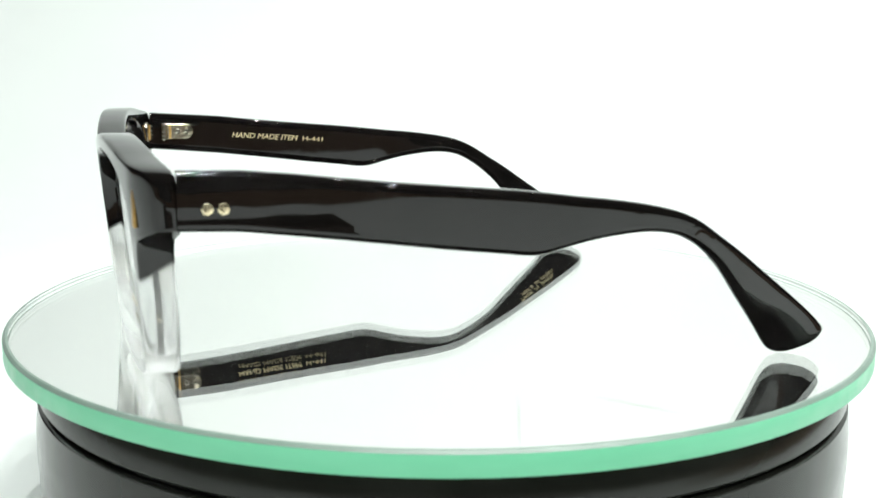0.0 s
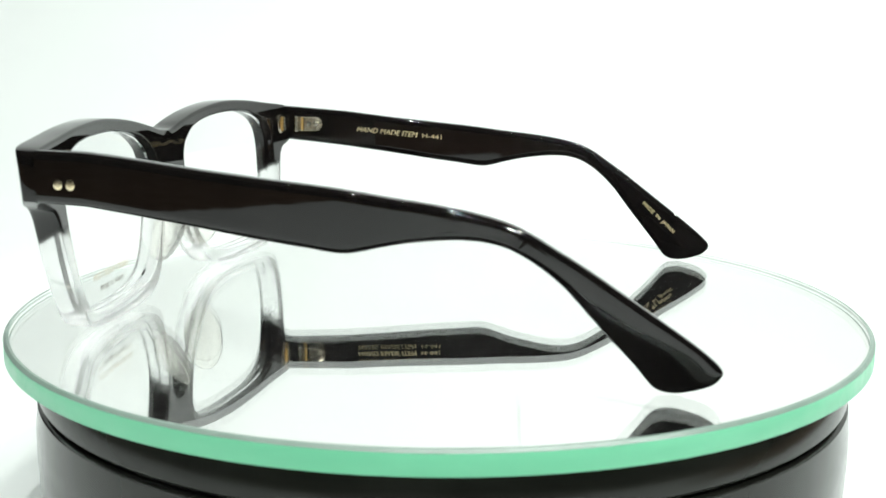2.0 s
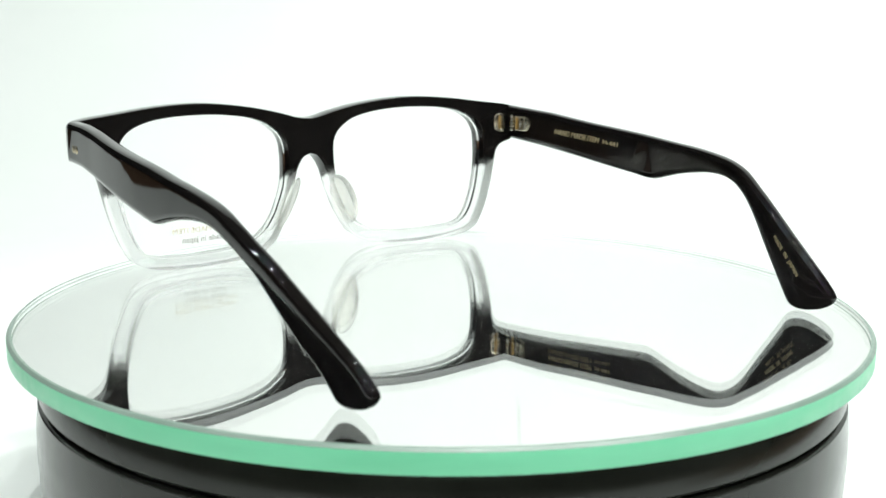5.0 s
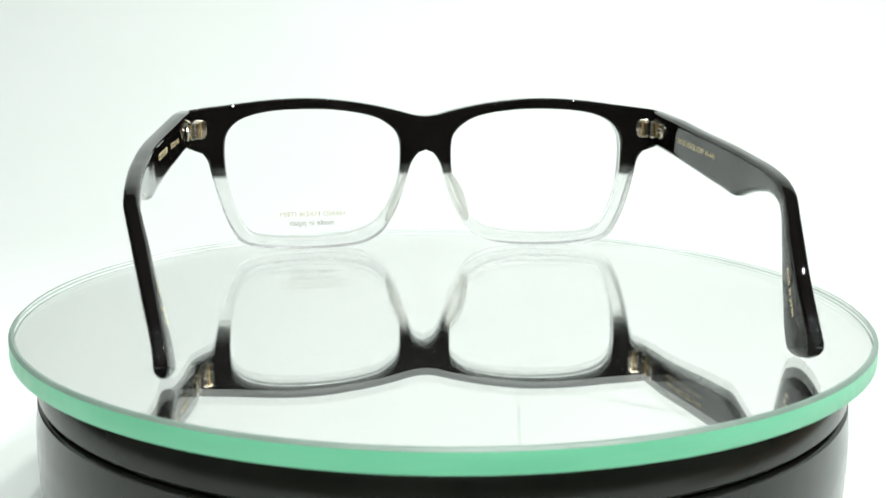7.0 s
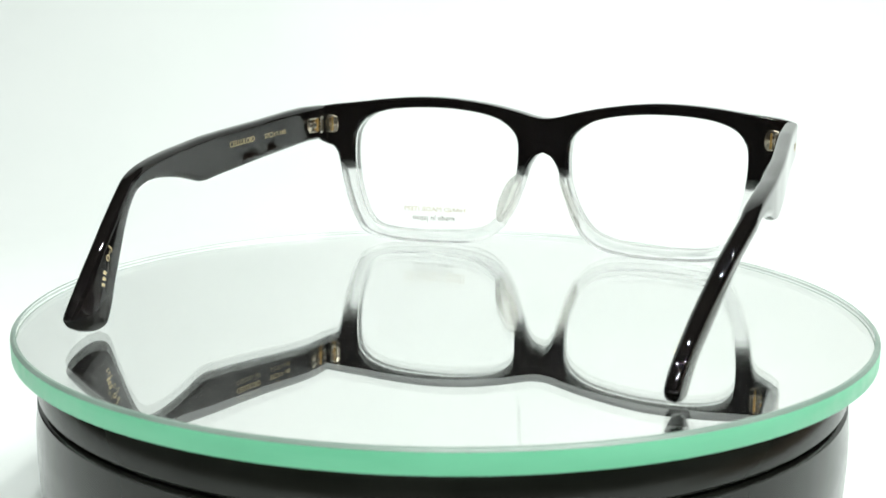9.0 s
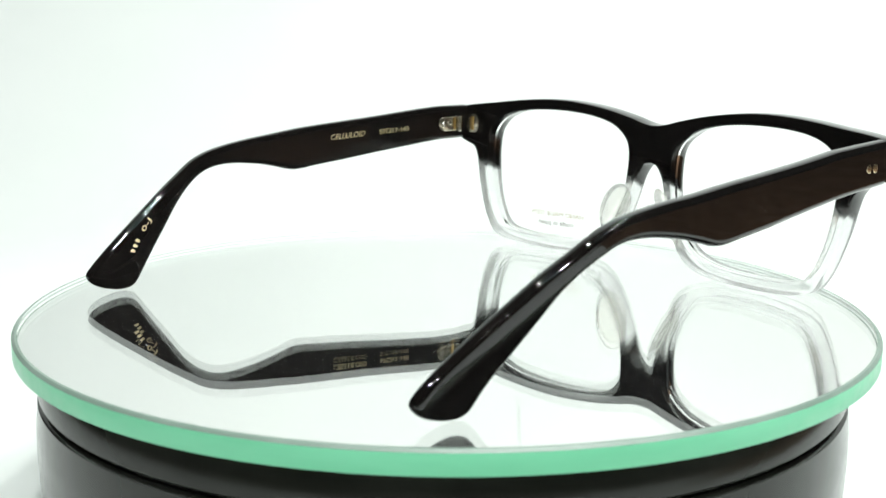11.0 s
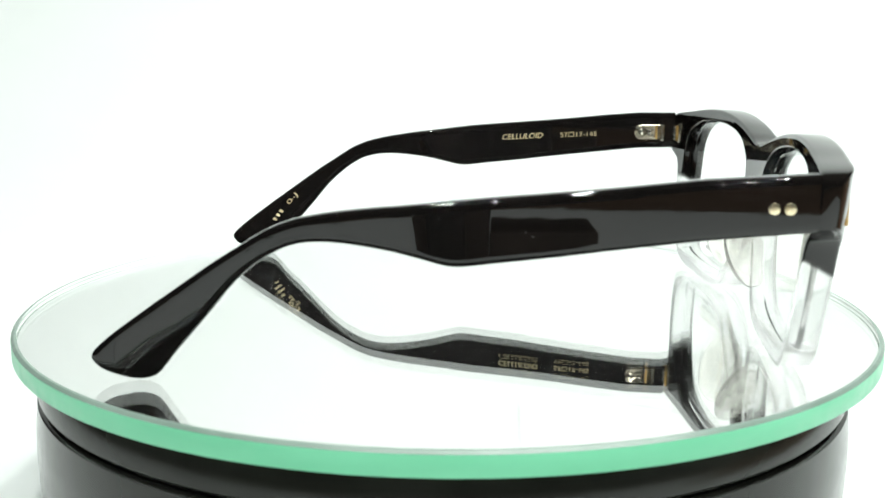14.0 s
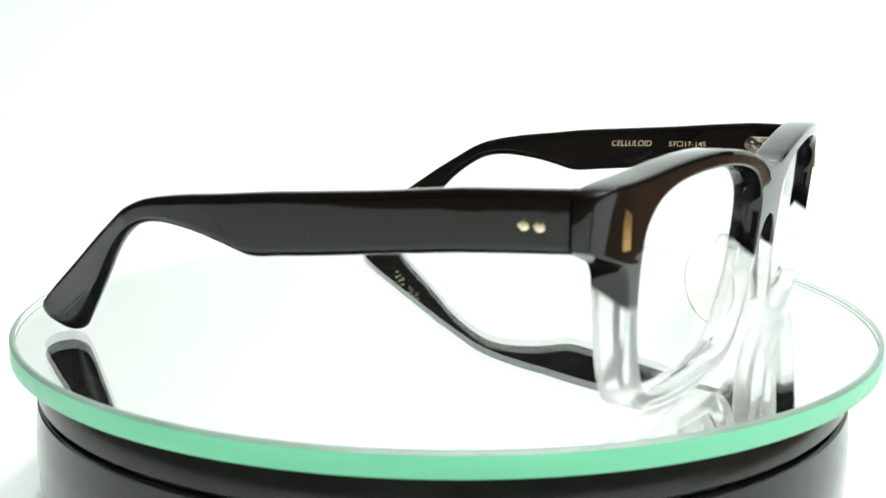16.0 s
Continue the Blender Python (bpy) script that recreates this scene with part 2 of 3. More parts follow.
def build_disc():
    d = empty("mirror_disc")
    tagged(d, "round mirrored glass disc with polished green edge on the turntable", "glass disc")
    r, t, c = DISC_R, DISC_T, 0.0004
    ob = part("glass_plate", lathe([(0.0, 0.0), (r - 0.00072, 0.0), (r - 0.00072, -0.0001)], 192, closed=False), PLATE_MAT, d, "clear greenish plate glass", smooth=30)
    ob.visible_shadow = False
    part("silvering", lathe([(0.0, -t + 0.00022), (r - 0.0007, -t + 0.00022), (r - 0.0007, -t + 0.00014), (0.0, -t + 0.00014)], 192, closed=False), MIRROR, d, "mirror silvering under the glass", smooth=30)
    part("ground_edge", lathe([(r - 0.0004, -0.0007), (r, -0.00062), (r, -t + c), (r - c, -t), (r - 0.0004, -t)], 192), GREEN, d, "satin green glass edge", smooth=50)
    part("edge_bevel", lathe([(r - 0.0008, -0.00003), (r - 0.0007, 0.0), (r - 0.00003, -0.00058), (r - 0.0004, -0.00062)], 192), BEVEL, d, "narrow grey-green ground bevel", smooth=50)
    # added band; its pale colour stands for the backdrop mirrored inside the edge
    part("edge_inside", lathe([(r - 0.0009, -0.0002), (r - 0.0006, -0.0007), (r - 0.0006, -t + 0.0017), (r - 0.0009, -t + 0.0016)], 192), PALE_REFLECTION, d, "inner face of the glass edge, backdrop reflection painted pale", smooth=50)
    part("edge_line", lathe([(r - 0.0009, -t + 0.0016), (r - 0.0007, -t + 0.0016), (r - 0.0007, -t + 0.00025), (r - 0.0009, -t + 0.00025)], 192), LINE, d, "fine dark line along the glass edge", smooth=50)
    part("edge_arris", lathe([(r - 0.0013, 0.00002), (r - 0.0007, 0.00002), (r - 0.0007, -0.00002), (r - 0.0013, -0.00002)], 192), BEVEL, d, "narrow ground line along the rim", smooth=50)
    return d


# ---- eyeglasses ----
def smooth_closed(pts, steps=6):
    """Catmull-Rom through a closed line of points."""
    out = []
    n = len(pts)
    for i in range(n):
        p0, p1, p2, p3 = [np.array(pts[(i + k) % n], float) for k in (-1, 0, 1, 2)]
        for s in range(steps):
            u = s / steps
            out.append(0.5 * (2 * p1 + (p2 - p0) * u + (2 * p0 - 5 * p1 + 4 * p2 - p3) * u * u + (3 * p1 - p0 - 3 * p2 + p3) * u ** 3))
    return out


def smooth_open(pts, steps=6):
    out = []
    n = len(pts)
    for i in range(n - 1):
        p0, p1, p2, p3 = [np.array(pts[min(max(i + k, 0), n - 1)], float) for k in (-1, 0, 1, 2)]
        for s in range(steps):
            u = s / steps
            out.append(0.5 * (2 * p1 + (p2 - p0) * u + (2 * p0 - 5 * p1 + 4 * p2 - p3) * u * u + (3 * p1 - p0 - 3 * p2 + p3) * u ** 3))
    out.append(np.array(pts[-1], float))
    return out


# right half of the front seen along y, in millimetres: lens opening and outer edge
OPENING = [(8.3, 27.5), (8.4, 34.0), (9.8, 37.6), (12.6, 40.2), (16.2, 42.2), (22.5, 43.8), (31, 44.8), (39.5, 45.0), (48, 44.6), (54.8, 43.5),
           (60.0, 41.4), (62.9, 38.4), (64.2, 34.6), (64.2, 27.0), (63.0, 18.8), (60.9, 12.0), (58.3, 7.3), (54.6, 4.9), (47, 3.9), (37, 3.7),
           (27.5, 4.3), (20.2, 6.1), (16.2, 8.7), (13.2, 12.4), (10.8, 17.2), (9.0, 22.0)]
OUTER = [(0.0, 42.6), (2.2, 42.7), (5.2, 43.3), (9.6, 44.5), (18, 46.3), (27, 47.6), (36, 48.3), (45, 48.2), (54, 47.5), (63, 46.4), (71, 45.5), (75.2, 44.8), (76.9, 43.9),
         (77.3, 42.0), (77.3, 35.4), (76.8, 33.8), (74.7, 33.0), (71.6, 32.0), (69.6, 29.6), (68.6, 26.2), (67.2, 19.9), (64.9, 12.4), (62.6, 7.2), (59.8, 3.4), (54.6, 1.4),
         (46, 0.5), (36.5, 0.2), (27, 0.6), (19.6, 2.0), (14.6, 5.0), (11.8, 8.8), (9.2, 13.8), (6.9, 20.6), (5.3, 26.2), (3.7, 29.2), (2.4, 30.7), (1.2, 31.55), (0.4, 31.78), (0.0, 31.8)]


def bow(x):
    """Depth of the front's middle surface at x, in millimetres."""
    return 81.7 - 0.0013 * x * x


def lean(z):
    """The front leans: its lower rims lie nearer to the wearer's cheeks."""
    return 0.085 * (z - 40.0)


def corner(x):
    """How far the front face rounds back towards the hinges."""
    return 0.046 * max(0.0, abs(x) - 70.0) ** 2


def ray_hits(line, closed, centre, angles):
    c = np.array(centre)
    segs = list(zip(line, line[1:])) + ([(line[-1], line[0])] if closed else [])
    hits = []
    for a in angles:
        d = np.array((math.cos(a), math.sin(a)))
        best = None
        for p, q in segs:
            e = q - p
            den = d[0] * e[1] - d[1] * e[0]
            if abs(den) < 1e-9:
                continue
            w = p - c
            s = (w[0] * e[1] - w[1] * e[0]) / den
            u = (w[0] * d[1] - w[1] * d[0]) / den
            if s > 0 and -1e-6 <= u <= 1 + 1e-6 and (best is None or s > best):
                best = s
        hits.append(c + d * best)
    return hits


LENS_C = (36.0, 25.0)


def half_front():
    inner = smooth_closed(OPENING)
    outer = smooth_open(OUTER, 5) + [np.array((0.0, 42.6))]
    angles = [2 * math.pi * i / 400 for i in range(400)]
    # keep the two corners on the middle line sharp
    for tip in ((0.0, 42.6), (0.0, 31.8)):
        angles.append(math.atan2(tip[1] - LENS_C[1], tip[0] - LENS_C[0]) % (2 * math.pi))
    angles = sorted(angles)
    return ray_hits(inner, True, LENS_C, angles), ray_hits(outer, False, LENS_C, angles)


def build_front(parent):
    inn, out = half_front()
    th, rim = 3.4, 0.9
    bm = bmesh.new()
    for side in (1, -1):
        rings = []
        for a, b in zip(inn, out):
            mid = b[0] < 0.02
            d = (b - a) / np.linalg.norm(b - a)
            ring = []
            def add(p, w):
                w = w - corner(p[0]) * max(0.0, w / th)
                ring.append(bm.verts.new((side * p[0] / 1000, (bow(p[0]) + lean(p[1]) + w) / 1000, p[1] / 1000)))
            # front face outwards, over the outer edge, back inwards
            k = 0.35
            add(a + d * 0.0, th - k); add(a + d * k, th); add(a + d * (k + 0.25), th)
            for u in (0.33, 0.66):
                add(a + (b - a) * u, th)
            if mid:
                c0 = b * np.array((0, 1))
                for w in (th, th, th, th, -th, -th, -th, -th):
                    add(c0, w)
            else:
                for off, w in ((1.25, 1.0), (0.9, 0.99), (0.28, 0.92), (0.0, 0.70), (0.0, -0.82), (0.14, -0.93), (0.45, -0.985), (1.25, -1.0)):
                    add(b - d * (off * rim), w * th)
            for u in (0.66, 0.33):
                add(a + (b - a) * u, -th)
            add(a + d * (k + 0.25), -th); add(a + d * k, -th); add(a, -th + k)
            # groove that holds the lens
            add(a + d * 0.0, 0.0)
            rings.append((ring, mid))
        n = len(rings)
        for i in range(n):
            (ra, ma), (rb, mb) = rings[i], rings[(i + 1) % n]
            m = len(ra)
            for j in range(m):
                if ma and mb and 5 <= j <= 11:
                    continue
                vs = (ra[j], ra[(j + 1) % m], rb[(j + 1) % m], rb[j])
                if len({v.co.to_tuple(9) for v in vs}) > 2:
                    bm.faces.new(vs if side > 0 else vs[::-1])
    bmesh.ops.remove_doubles(bm, verts=bm.verts, dist=0.00001)
    return part("front_frame", bm, FRONT_MAT, parent, "black celluloid front fading to clear below", smooth=52)


def dome(x, z):
    """How far a demo lens bulges out of its rim, millimetres."""
    return 0.6 * max(0.0, 1 - ((abs(x) - LENS_C[0]) / 29.0) ** 2) * max(0.0, 1 - ((z - LENS_C[1]) / 22.0) ** 2)


def build_lens(parent, side):
    loop, _ = half_front()
    c = np.array(LENS_C)
    bm = bmesh.new()
    def sheet(off):
        rows = []
        for s in (0.996, 0.93, 0.85, 0.75, 0.65, 0.52, 0.4, 0.26, 0.13):
            row = []
            for p in loop:
                x, z = c + (p - c) * s
                row.append(bm.verts.new((side * x / 1000, (bow(x) + lean(z) + dome(x, z) + off) / 1000, z / 1000)))
            rows.append(row)
        mid = bm.verts.new((side * c[0] / 1000, (bow(c[0]) + lean(c[1]) + dome(c[0], c[1]) + off) / 1000, c[1] / 1000))
        n = len(loop)
        for a, b in zip(rows, rows[1:]):
            for i in range(n):
                bm.faces.new((a[i], a[(i + 1) % n], b[(i + 1) % n], b[i]))
        for i in range(n):
            bm.faces.new((rows[-1][i], rows[-1][(i + 1) % n], mid))
        return rows[0]
    f, b = sheet(0.1), sheet(-1.1)
    n = len(f)
    for i in range(n):
        bm.faces.new((f[i], f[(i + 1) % n], b[(i + 1) % n], b[i]))
    ob = part("lens", bm, LENS_MAT, parent, "thin clear demo lens", smooth=50)
    ob.visible_shadow = False
    return ob


def build_nose_pad(parent, side):
    bm = bmesh.new()
    bmesh.ops.create_uvsphere(bm, u_segments=24, v_segments=16, radius=1.0)
    for v in bm.verts:
        v.co.x *= 1.15
        v.co.y *= 5.5
        v.co.z *= 9.0
    m = Matrix.Translation((side * 10.1, 74.6, 16.7)) @ Euler((radians(10), radians(side * -23), radians(side * 16))).to_matrix().to_4x4()
    bmesh.ops.transform(bm, matrix=Matrix.Scale(0.001, 4) @ m, verts=bm.verts)
    ob = part("nose_pad", bm, PAD_MAT, parent, "clear moulded nose pad")
    return ob


# stations along a temple: upper and lower edge (y, z), millimetres
STATIONS = [((70.9, 44.0), (70.9, 33.1)), ((55, 42.5), (55, 31.6)), ((35, 40.6), (35, 29.5)), ((22, 39.6), (22, 28.0)), ((11, 38.8), (11, 26.9)),
            ((6.4, 38.4), (6.8, 26.4)), ((3.2, 38.1), (3.9, 26.3)), ((0.2, 37.8), (1.4, 26.7)), ((-5.5, 37.2), (-3, 27.9)), ((-12, 36.6), (-9, 29.3)), ((-19, 35.7), (-17, 30.4)),
            ((-25, 34.7), (-22.5, 30.5)), ((-29, 33.5), (-26.3, 29.9)), ((-32.5, 31.9), (-29.6, 28.6)), ((-37.1, 29.1), (-33.8, 25.9)), ((-43.6, 25.0), (-38.6, 21.6)),
            ((-50.2, 20.3), (-43.3, 16.0)), ((-57, 15.4), (-47.8, 10.7)), ((-63.7, 10.4), (-51.6, 6.3)), ((-67.6, 7.1), (-54.2, 3.0)), ((-69.0, 5.4), (-55.3, 1.7)),
            ((-68.9, 4.2), (-56.4, 0.9)), ((-67.6, 2.7), (-58.2, 0.35)), ((-65.2, 1.4), (-60.6, 0.25))]


FLANK_Y = [-62.5, -52, -41, -31, -10, 5, 18, 35, 50, 71]
FLANK = {1: [68.2, 70.6, 73.7, 76.6, 78.3, 78.6, 78.6, 78.2, 77.9, 77.8], -1: [71.4, 74.6, 77.9, 80.6, 81.9, 82.1, 81.8, 80.7, 79.4, 78.1]}


def flank(y, side):
    """Outer face of an arm: distance from the middle plane, millimetres."""
    i = min(max(sum(1 for v in FLANK_Y if v <= y), 1), len(FLANK_Y) - 1)
    f = FLANK[side]
    # smooth between the keyed places
    p = [f[max(i - 2, 0)], f[i - 1], f[i], f[min(i + 1, len(f) - 1)]]
    u = min(max((y - FLANK_Y[i - 1]) / (FLANK_Y[i] - FLANK_Y[i - 1]), 0), 1)
    return 0.5 * (2 * p[1] + (p[2] - p[0]) * u + (2 * p[0] - 5 * p[1] + 4 * p[2] - p[3]) * u * u + (3 * p[1] - p[0] - 3 * p[2] + p[3]) * u ** 3)


def breadth(y):
    return float(np.interp(y, [-62.5, -52, -41, -30, 0, 71], [4.0, 4.2, 4.0, 3.7, 3.9, 4.2]))


def lift(y, side):
    """The left arm sits a little higher towards its hinge, millimetres."""
    return float(np.interp(y, [-25, 5, 60, 71], [0.0, 0.9, 1.5, 0.8])) if side < 0 else float(np.interp(y, [0, 50, 71], [0.0, 0.6, 0.4]))


def build_temple(parent, side):
    tops = smooth_open([s[0] for s in STATIONS], 8)
    bots = smooth_open([s[1] for s in STATIONS], 8)
    rings = []
    tip_end = (tops[-1] + bots[-1]) / 2
    for a, b in zip(tops, bots):
        d = b - a
        length = np.linalg.norm(d)
        r = min(1.5, length * 0.3) / length
        # the end of the tip is rounded over like a half circle
        e = min(1.0, np.linalg.norm((a + b) / 2 - tip_end) / 2.6)
        squeeze = 0.16 + 0.84 * math.sqrt(1 - (1 - e) ** 2)
        ring = []
        def add(u, w):
            p = a + d * u
            ym = (a[0] + b[0]) / 2
            w = 0.5 + (w - 0.5) * squeeze
            # the tip swells like a lens, the rest of the arm is flat
            w += (0.5 - w) * 0.32 * (2 * u - 1) ** 2 * float(np.interp(ym, [-55, -30], [1.0, 0.0]))
            top = float(np.interp(p[0], [-45, -20, 50, 71], [0.0, 0.7, 0.7, 0.2])) * (1 - u)
            ring.append((side * (flank(ym, side) - w * breadth(ym)) / 1000, p[0] / 1000, (p[1] + top + lift(p[0], side)) / 1000))
        for u, w in ((0, 0.30), (r * 0.12, 0.13), (r * 0.45, 0.03), (r, 0.0), (r * 1.3, 0.0), (0.3, 0.0), (0.4, 0.0), (0.5, 0.0), (0.6, 0.0), (0.7, 0.0), (1 - r * 1.3, 0.0), (1 - r, 0.0), (1 - r * 0.6, 0.035), (1 - r * 0.28, 0.13), (1 - r * 0.09, 0.28), (1, 0.5),
                     (1 - r * 0.09, 0.72), (1 - r * 0.28, 0.87), (1 - r * 0.6, 0.965), (1 - r, 1.0), (1 - r * 1.3, 1.0), (0.6, 1.0), (0.5, 1.0), (0.4, 1.0), (r * 1.3, 1.0), (r, 1.0), (r * 0.45, 0.97), (r * 0.12, 0.87), (0, 0.70)):
            add(u, w)
        rings.append(ring)
    return part("temple_arm", loft(rings), TEMPLE_MAT, parent, "black celluloid temple arm", smooth=45)


def dot(radius, height, at, axis, segments=20):
    """A low domed stud standing out along axis."""
    bm = lathe([(0.0, height), (radius * 0.6, height * 0.93), (radius * 0.9, height * 0.55), (radius, 0.0), (radius, -height), (0.0, -height)], segments, closed=False)
    turn = Vector(axis).to_track_quat("Z", "Y").to_matrix().to_4x4()
    bmesh.ops.transform(bm, matrix=Matrix.Translation(at) @ turn, verts=bm.verts)
    return bm


def tablet(length, height, thick, centre):
    """A flat plate across x, rounded at its rear end, its long side along y."""
    outline = [(length / 2, -height / 2), (length / 2, height / 2)]
    r = height / 2
    outline += [(-length / 2 + r - r * math.sin(a), r * math.cos(a)) for a in [math.pi * k / 14 for k in range(15)]]
    rings = []
    for x, s in ((-thick / 2, 0.90), (-thick / 4, 1.0), (thick / 4, 1.0), (thick / 2, 0.90)):
        rings.append([(centre[0] + x, centre[1] + y * s, centre[2] + z * s) for y, z in outline])
    return loft(rings)


def oval(half_w, half_h, thick, m):
    """A rounded plate, its faces across its own z, at the pose m."""
    outline = []
    for k in range(28):
        a = 2 * math.pi * k / 28
        c, q = math.cos(a), math.sin(a)
        outline.append((half_w * math.copysign(abs(c) ** 0.75, c), half_h * math.copysign(abs(q) ** 0.75, q)))
    rings = [[(x * f, y * f, z) for x, y in outline] for z, f in ((-thick / 2, 1.0), (thick / 5, 1.0), (thick / 2, 0.90))]
    bm = loft(rings)
    bmesh.ops.transform(bm, matrix=m, verts=bm.verts)
    return bm


def build_hinge(parent, side):
    """Riveted hinge: plate and two screws on the arm, a stack of knuckles, a leaf on the front."""
    y, z = 63.5, 38.9
    inside = flank(y, side) - breadth(y)
    def at(x, yy, zz):
        return (side * x / 1000, yy / 1000, zz / 1000)
    plate = part("hinge_plate", tablet(0.0080, 0.0046, 0.0009, at(inside - 0.2, y - 1.4, z)), STEEL, parent, "pale nickel hinge plate")
    for dy in (-3.4, -0.7):
        part("screw", dot(0.00095, 0.0005, at(inside - 0.65, y + dy, z), (-side, 0, 0)), BRIGHT, plate, "bright screw head")
    part("pin_strip", block((0.0005, 0.0007, 0.0043), at(inside - 0.62, y + 1.5, z), 0.00015), PLAQUE, plate, "brass strip beside the knuckles")
    for k in range(5):
        bm = lathe([(0.0, 0.00050), (0.0006, 0.00046), (0.00085, 0.00026), (0.00090, 0.0), (0.00085, -0.00026), (0.0006, -0.00046), (0.0, -0.00050)], 18, closed=False)
        bmesh.ops.transform(bm, matrix=Matrix.Translation(at(inside - 1.0, y + 3.3, z - 2.12 + 1.06 * k)), verts=bm.verts)
        part("knuckle", bm, BRIGHT, plate)
    x = inside - 2.5
    back = bow(x) + lean(z) - 3.4
    lie = Matrix.Translation(at(x, back - 0.05, z)) @ Euler((radians(90), 0, math.atan(-0.0026 * x * side))).to_matrix().to_4x4()
    leaf = part("front_leaf", oval(0.0025, 0.0031, 0.0007, lie), STEEL, parent, "pale nickel hinge leaf on the front")
    part("pin_strip", block((0.00055, 0.0007, 0.0046), at(x - 0.55, back - 0.45, z), 0.00015), PLAQUE, leaf, "brass strip beside the ridges")
    for k in range(4):
        part("ridge", block((0.0021, 0.0016, 0.00075), at(x + 1.05, back - 0.75, z - 1.8 + 1.2 * k), 0.00025), BRIGHT, leaf)


def build_rivets(parent, side):
    for y in (65.6, 62.7):
        at = (side * (flank(y, side) + 0.02) / 1000, y / 1000, 0.0382)
        part("rivet", dot(0.00112, 0.00012, at, (side, 0, 0)), BRASS, parent, "pale gold round rivet")


def build_plaque(parent, side):
    x = 70.6
    slope = Euler((0, 0, math.atan(-0.0026 * x * side))).to_matrix().to_4x4()
    part("front_plaque", block((0.0021, 0.0006, 0.0082), (side * x / 1000, (bow(x) + 3.4 - corner(x) + lean(38.2) - 0.24) / 1000, 0.0382), 0.00025, slope), PLAQUE, parent, "gold inlaid bar")


def lettering(text, size, m, mat, parent, width=None, shear=0.0, label=""):
    """Flat raised lettering at the pose m, fitted to a width in metres."""
    cu = bpy.data.curves.new("lettering", "FONT")
    cu.body, cu.size, cu.shear, cu.extrude = text, size, shear, 0.00003
    cu.align_x, cu.align_y = "LEFT", "CENTER"
    cu.resolution_u = 3
    tmp = bpy.data.objects.new("lettering", cu)
    me = bpy.data.meshes.new_from_object(tmp)
    bpy.data.objects.remove(tmp)
    xs = [v.co.x for v in me.vertices]
    k = width / (max(xs) - min(xs)) if width else 1.0
    me.transform(m @ Matrix.Diagonal((k, 1, 1, 1)) @ Matrix.Translation((-min(xs), 0, 0)))
    me.materials.clear()
    me.materials.append(mat)
    ob = new("lettering", me)
    ob.parent = parent
    if label:
        ob["label"] = label
    return ob


def station_y(y, z):
    """Mean y of the arm's station on which a place of the drooping tip lies."""
    near = []
    for a, b in STATIONS[12:20]:
        off = abs((b[0] - a[0]) * (z - a[1]) - (b[1] - a[1]) * (y - a[0])) / math.dist(a, b)
        near.append((off + 1e-6, (a[0] + b[0]) / 2))
    near.sort()
    (d0, y0), (d1, y1) = near[:2]
    return (y0 * d1 + y1 * d0) / (d0 + d1)


def inner_text(parent, side, text, start, end, size, shear, label):
    """Gold lettering on the inner face of an arm from start to end, (y, z) in millimetres, read from inside."""
    a, b = Vector((0, start[0], start[1])), Vector((0, end[0], end[1]))
    def on(v):
        ym = v.y if v.y > -30 else station_y(v.y, v.z)
        return Vector((side * (flank(ym, side) - breadth(ym) - (0.04 if v.y > -30 else 0.10)), v.y, v.z)) / 1000
    pa, pb = on(a), on(b)
    ex = (pb - pa).normalized()
    ez = Vector((-side, 0, 0))
    ez = (ez - ex * ez.dot(ex)).normalized()
    ey = ez.cross(ex)
    m = Matrix((ex, ey, ez)).transposed().to_4x4()
    m.translation = pa
    lettering(text, size, m, GOLD, parent, (pb - pa).length, shear, label)


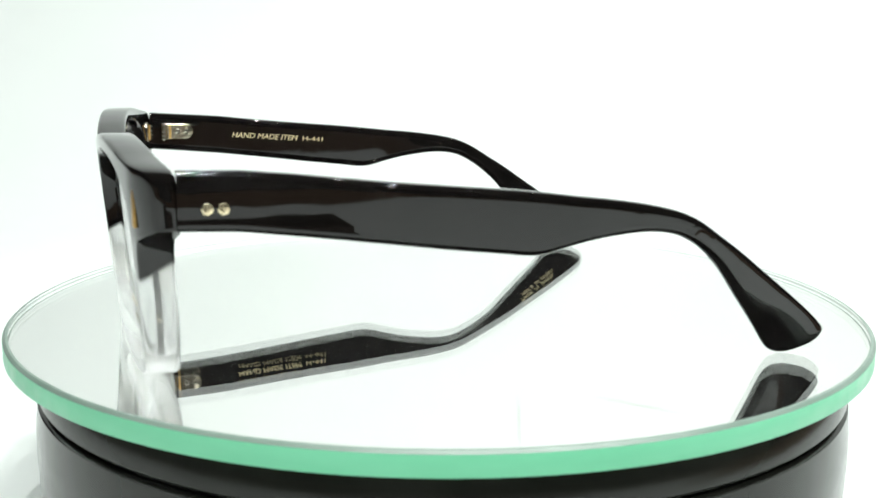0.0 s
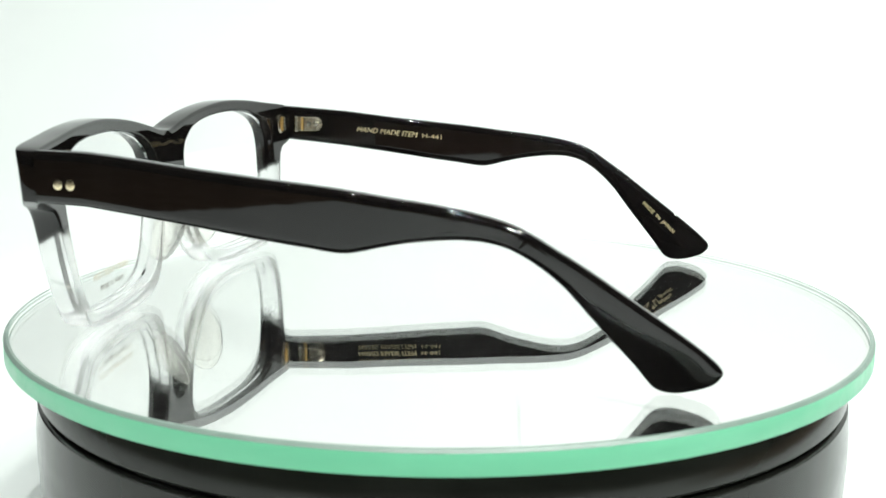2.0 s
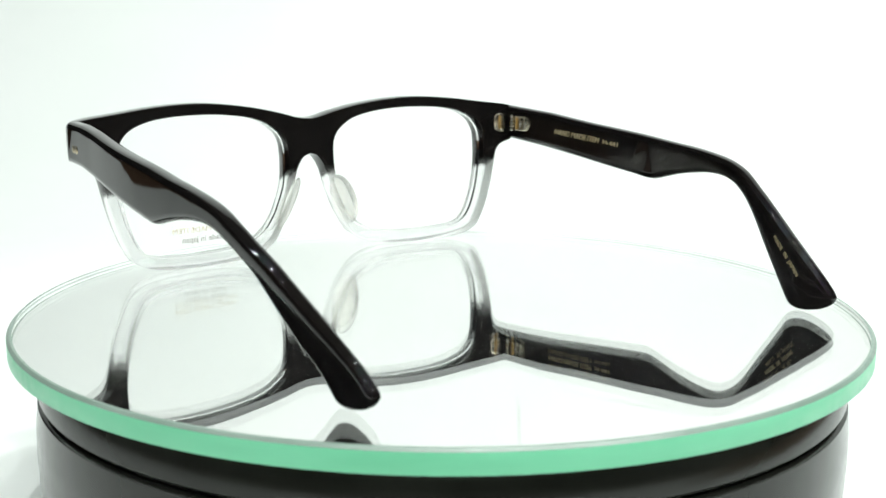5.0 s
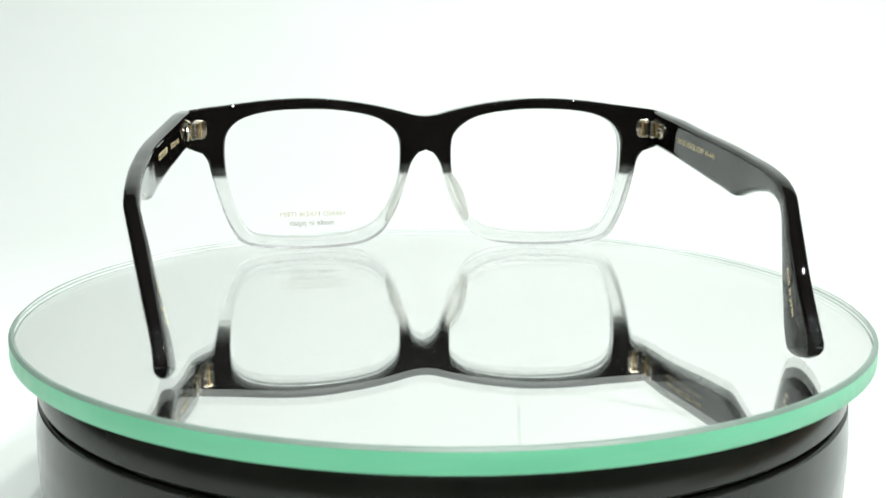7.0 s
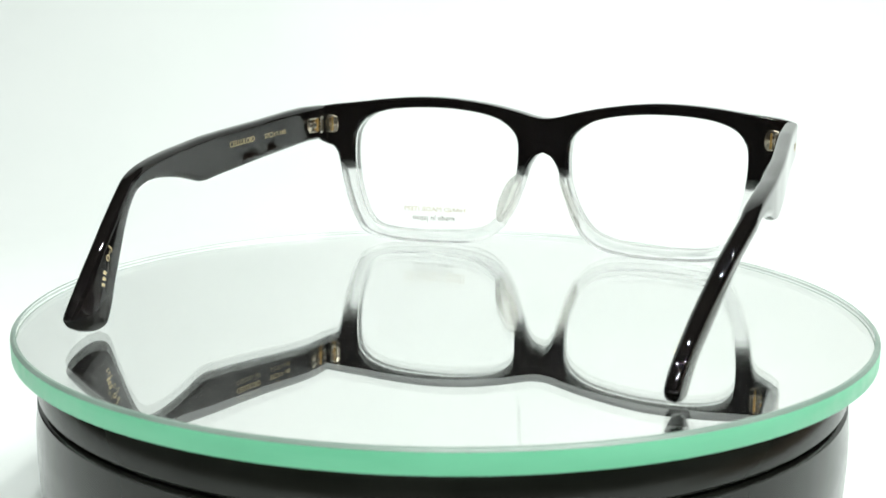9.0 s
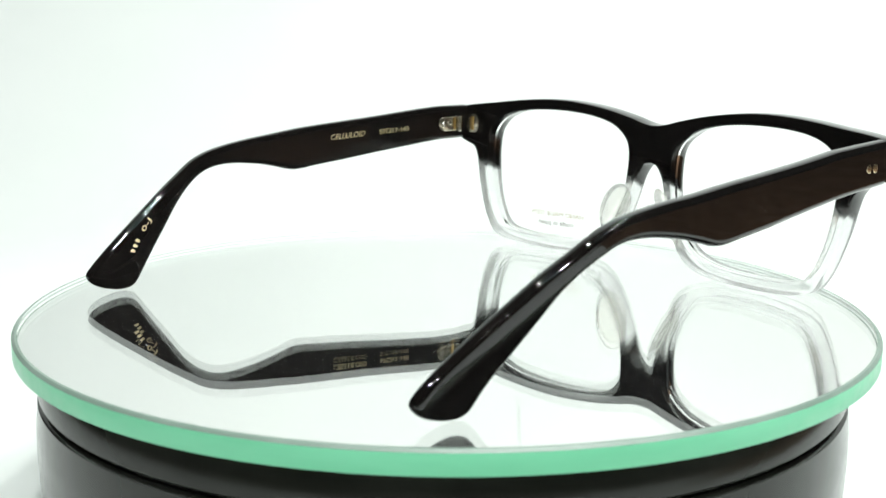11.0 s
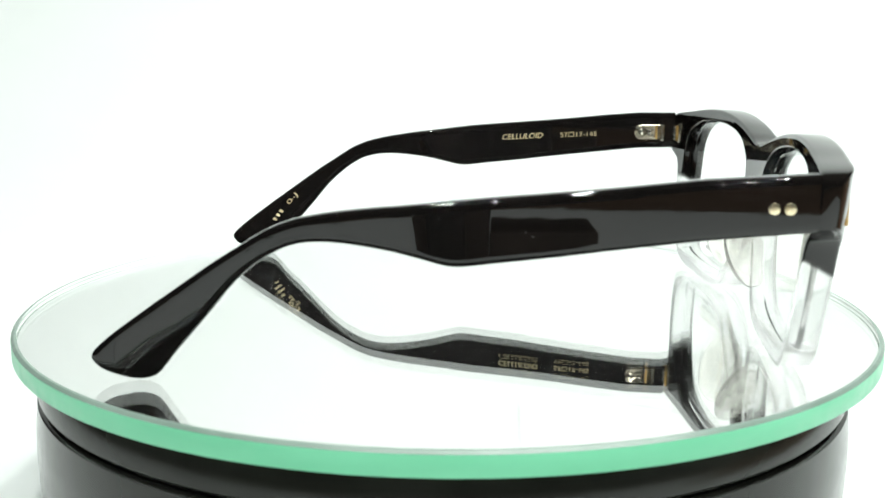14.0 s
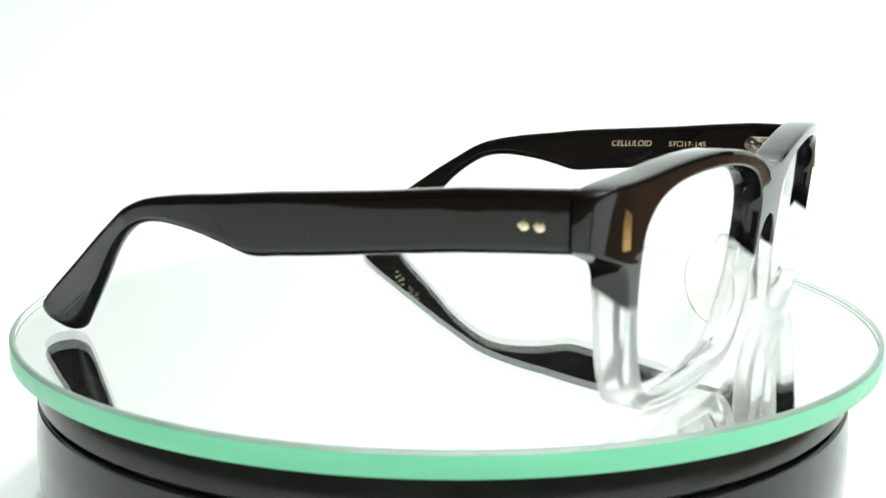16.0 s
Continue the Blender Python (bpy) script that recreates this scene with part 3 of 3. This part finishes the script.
def build_eyeglasses():
    g = empty("eyeglasses")
    tagged(g, "black celluloid eyeglasses with clear lower rims, open on the mirror", "eyeglasses")
    build_front(g)
    for side in (1, -1):
        lens = build_lens(g, side)
        if side < 0:
            def on_lens(x, z):
                return Vector((x, bow(x) + lean(z) + dome(x, z) + 0.18, z)) / 1000
            for text, x0, x1, z, size, mat in (("HAND MADE ITEM", -26.4, -47.3, 11.0, 0.0022, INK_GOLD), ("made in japan", -30.1, -44.3, 8.2, 0.0025, INK)):
                pa, pb = on_lens(x0, z), on_lens(x1, z)
                ex = (pb - pa).normalized()
                ey = Vector((0, 0, 1))
                m = Matrix((ex, ey, ex.cross(ey))).transposed().to_4x4()
                m.translation = pa
                lettering(text, size, m, mat, lens, (pb - pa).length, 0.0, "fine print on the demo lens")
        build_nose_pad(g, side)
        arm = build_temple(g, side)
        build_hinge(arm, side)
        build_rivets(arm, side)
        build_plaque(g, side)
        if side > 0:
            inner_text(arm, side, "HAND MADE ITEM", (46.2, 37.5), (25.6, 36.0), 0.0024, 0.25, "gold stamped lettering")
            inner_text(arm, side, "H-441", (24.0, 35.9), (17.6, 35.4), 0.0020, 0.0, "gold stamped lettering")
            inner_text(arm, side, "MADE  IN  JAPAN", (-48.6, 17.5), (-58.4, 9.0), 0.0016, 0.0, "gold stamped lettering")
        else:
            inner_text(arm, side, "CELLULOID", (16.6, 36.4), (29.5, 37.2), 0.0024, 0.25, "gold stamped lettering")
            inner_text(arm, side, "57\u25a117-145", (35.0, 37.4), (46.4, 38.0), 0.0020, 0.0, "gold stamped lettering")
            inner_text(arm, side, "0-J", (-51.8, 15.2), (-49.1, 18.2), 0.0019, 0.0, "gold stamped lettering")
            for k in range(3):
                y, z = -55.7 + 0.95 * k, 10.3 + 1.25 * k
                turn = Euler((radians(53), 0, 0)).to_matrix().to_4x4()
                part("stamped_bar", block((0.00008, 0.0009, 0.0012), (side * (flank(station_y(y, z), side) - breadth(station_y(y, z)) - 0.02) / 1000, y / 1000, z / 1000), 0.00002, turn), GOLD, arm, "small gold stamped mark")
    return g


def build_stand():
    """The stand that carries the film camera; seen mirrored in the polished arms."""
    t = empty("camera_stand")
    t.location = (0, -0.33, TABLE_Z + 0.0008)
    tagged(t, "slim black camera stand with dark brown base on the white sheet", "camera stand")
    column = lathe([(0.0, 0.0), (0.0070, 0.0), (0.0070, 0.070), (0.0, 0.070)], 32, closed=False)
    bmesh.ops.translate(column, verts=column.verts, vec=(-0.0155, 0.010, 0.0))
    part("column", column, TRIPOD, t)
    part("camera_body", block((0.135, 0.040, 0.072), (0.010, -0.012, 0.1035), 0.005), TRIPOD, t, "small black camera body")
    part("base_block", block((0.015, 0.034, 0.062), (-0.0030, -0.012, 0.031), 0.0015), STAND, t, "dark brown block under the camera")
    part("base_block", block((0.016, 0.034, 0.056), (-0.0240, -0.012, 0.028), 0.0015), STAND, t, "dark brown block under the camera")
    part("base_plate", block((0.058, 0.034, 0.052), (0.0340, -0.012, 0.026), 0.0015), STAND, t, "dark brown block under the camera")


build_turntable()
disc = build_disc()
glasses = build_eyeglasses()
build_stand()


def motions():
    """Disc and eyeglasses turn together, clockwise seen from above, at an even pace."""
    disc_rows, glass_rows = [], []
    for i in range(33):
        t = i * 0.5
        deg = 2.251 - 14.1285 * (t - 7.3) - 0.00788 * (t - 7.3) ** 2
        a = radians(deg)
        off = Vector((0.00012, 0.00100, 0))
        off.rotate(Euler((0, 0, a)))
        disc_rows.append((t, pose(off.x, off.y, 0.0, 0, 0, deg)))
        b = radians(deg + 1.3)
        glass_rows.append((t, pose(0.0044 * math.cos(b), 0.0044 * math.sin(b), 0.0, 0, 0, deg + 1.3)))
    walk(disc, disc_rows)
    walk(glasses, glass_rows)


motions()
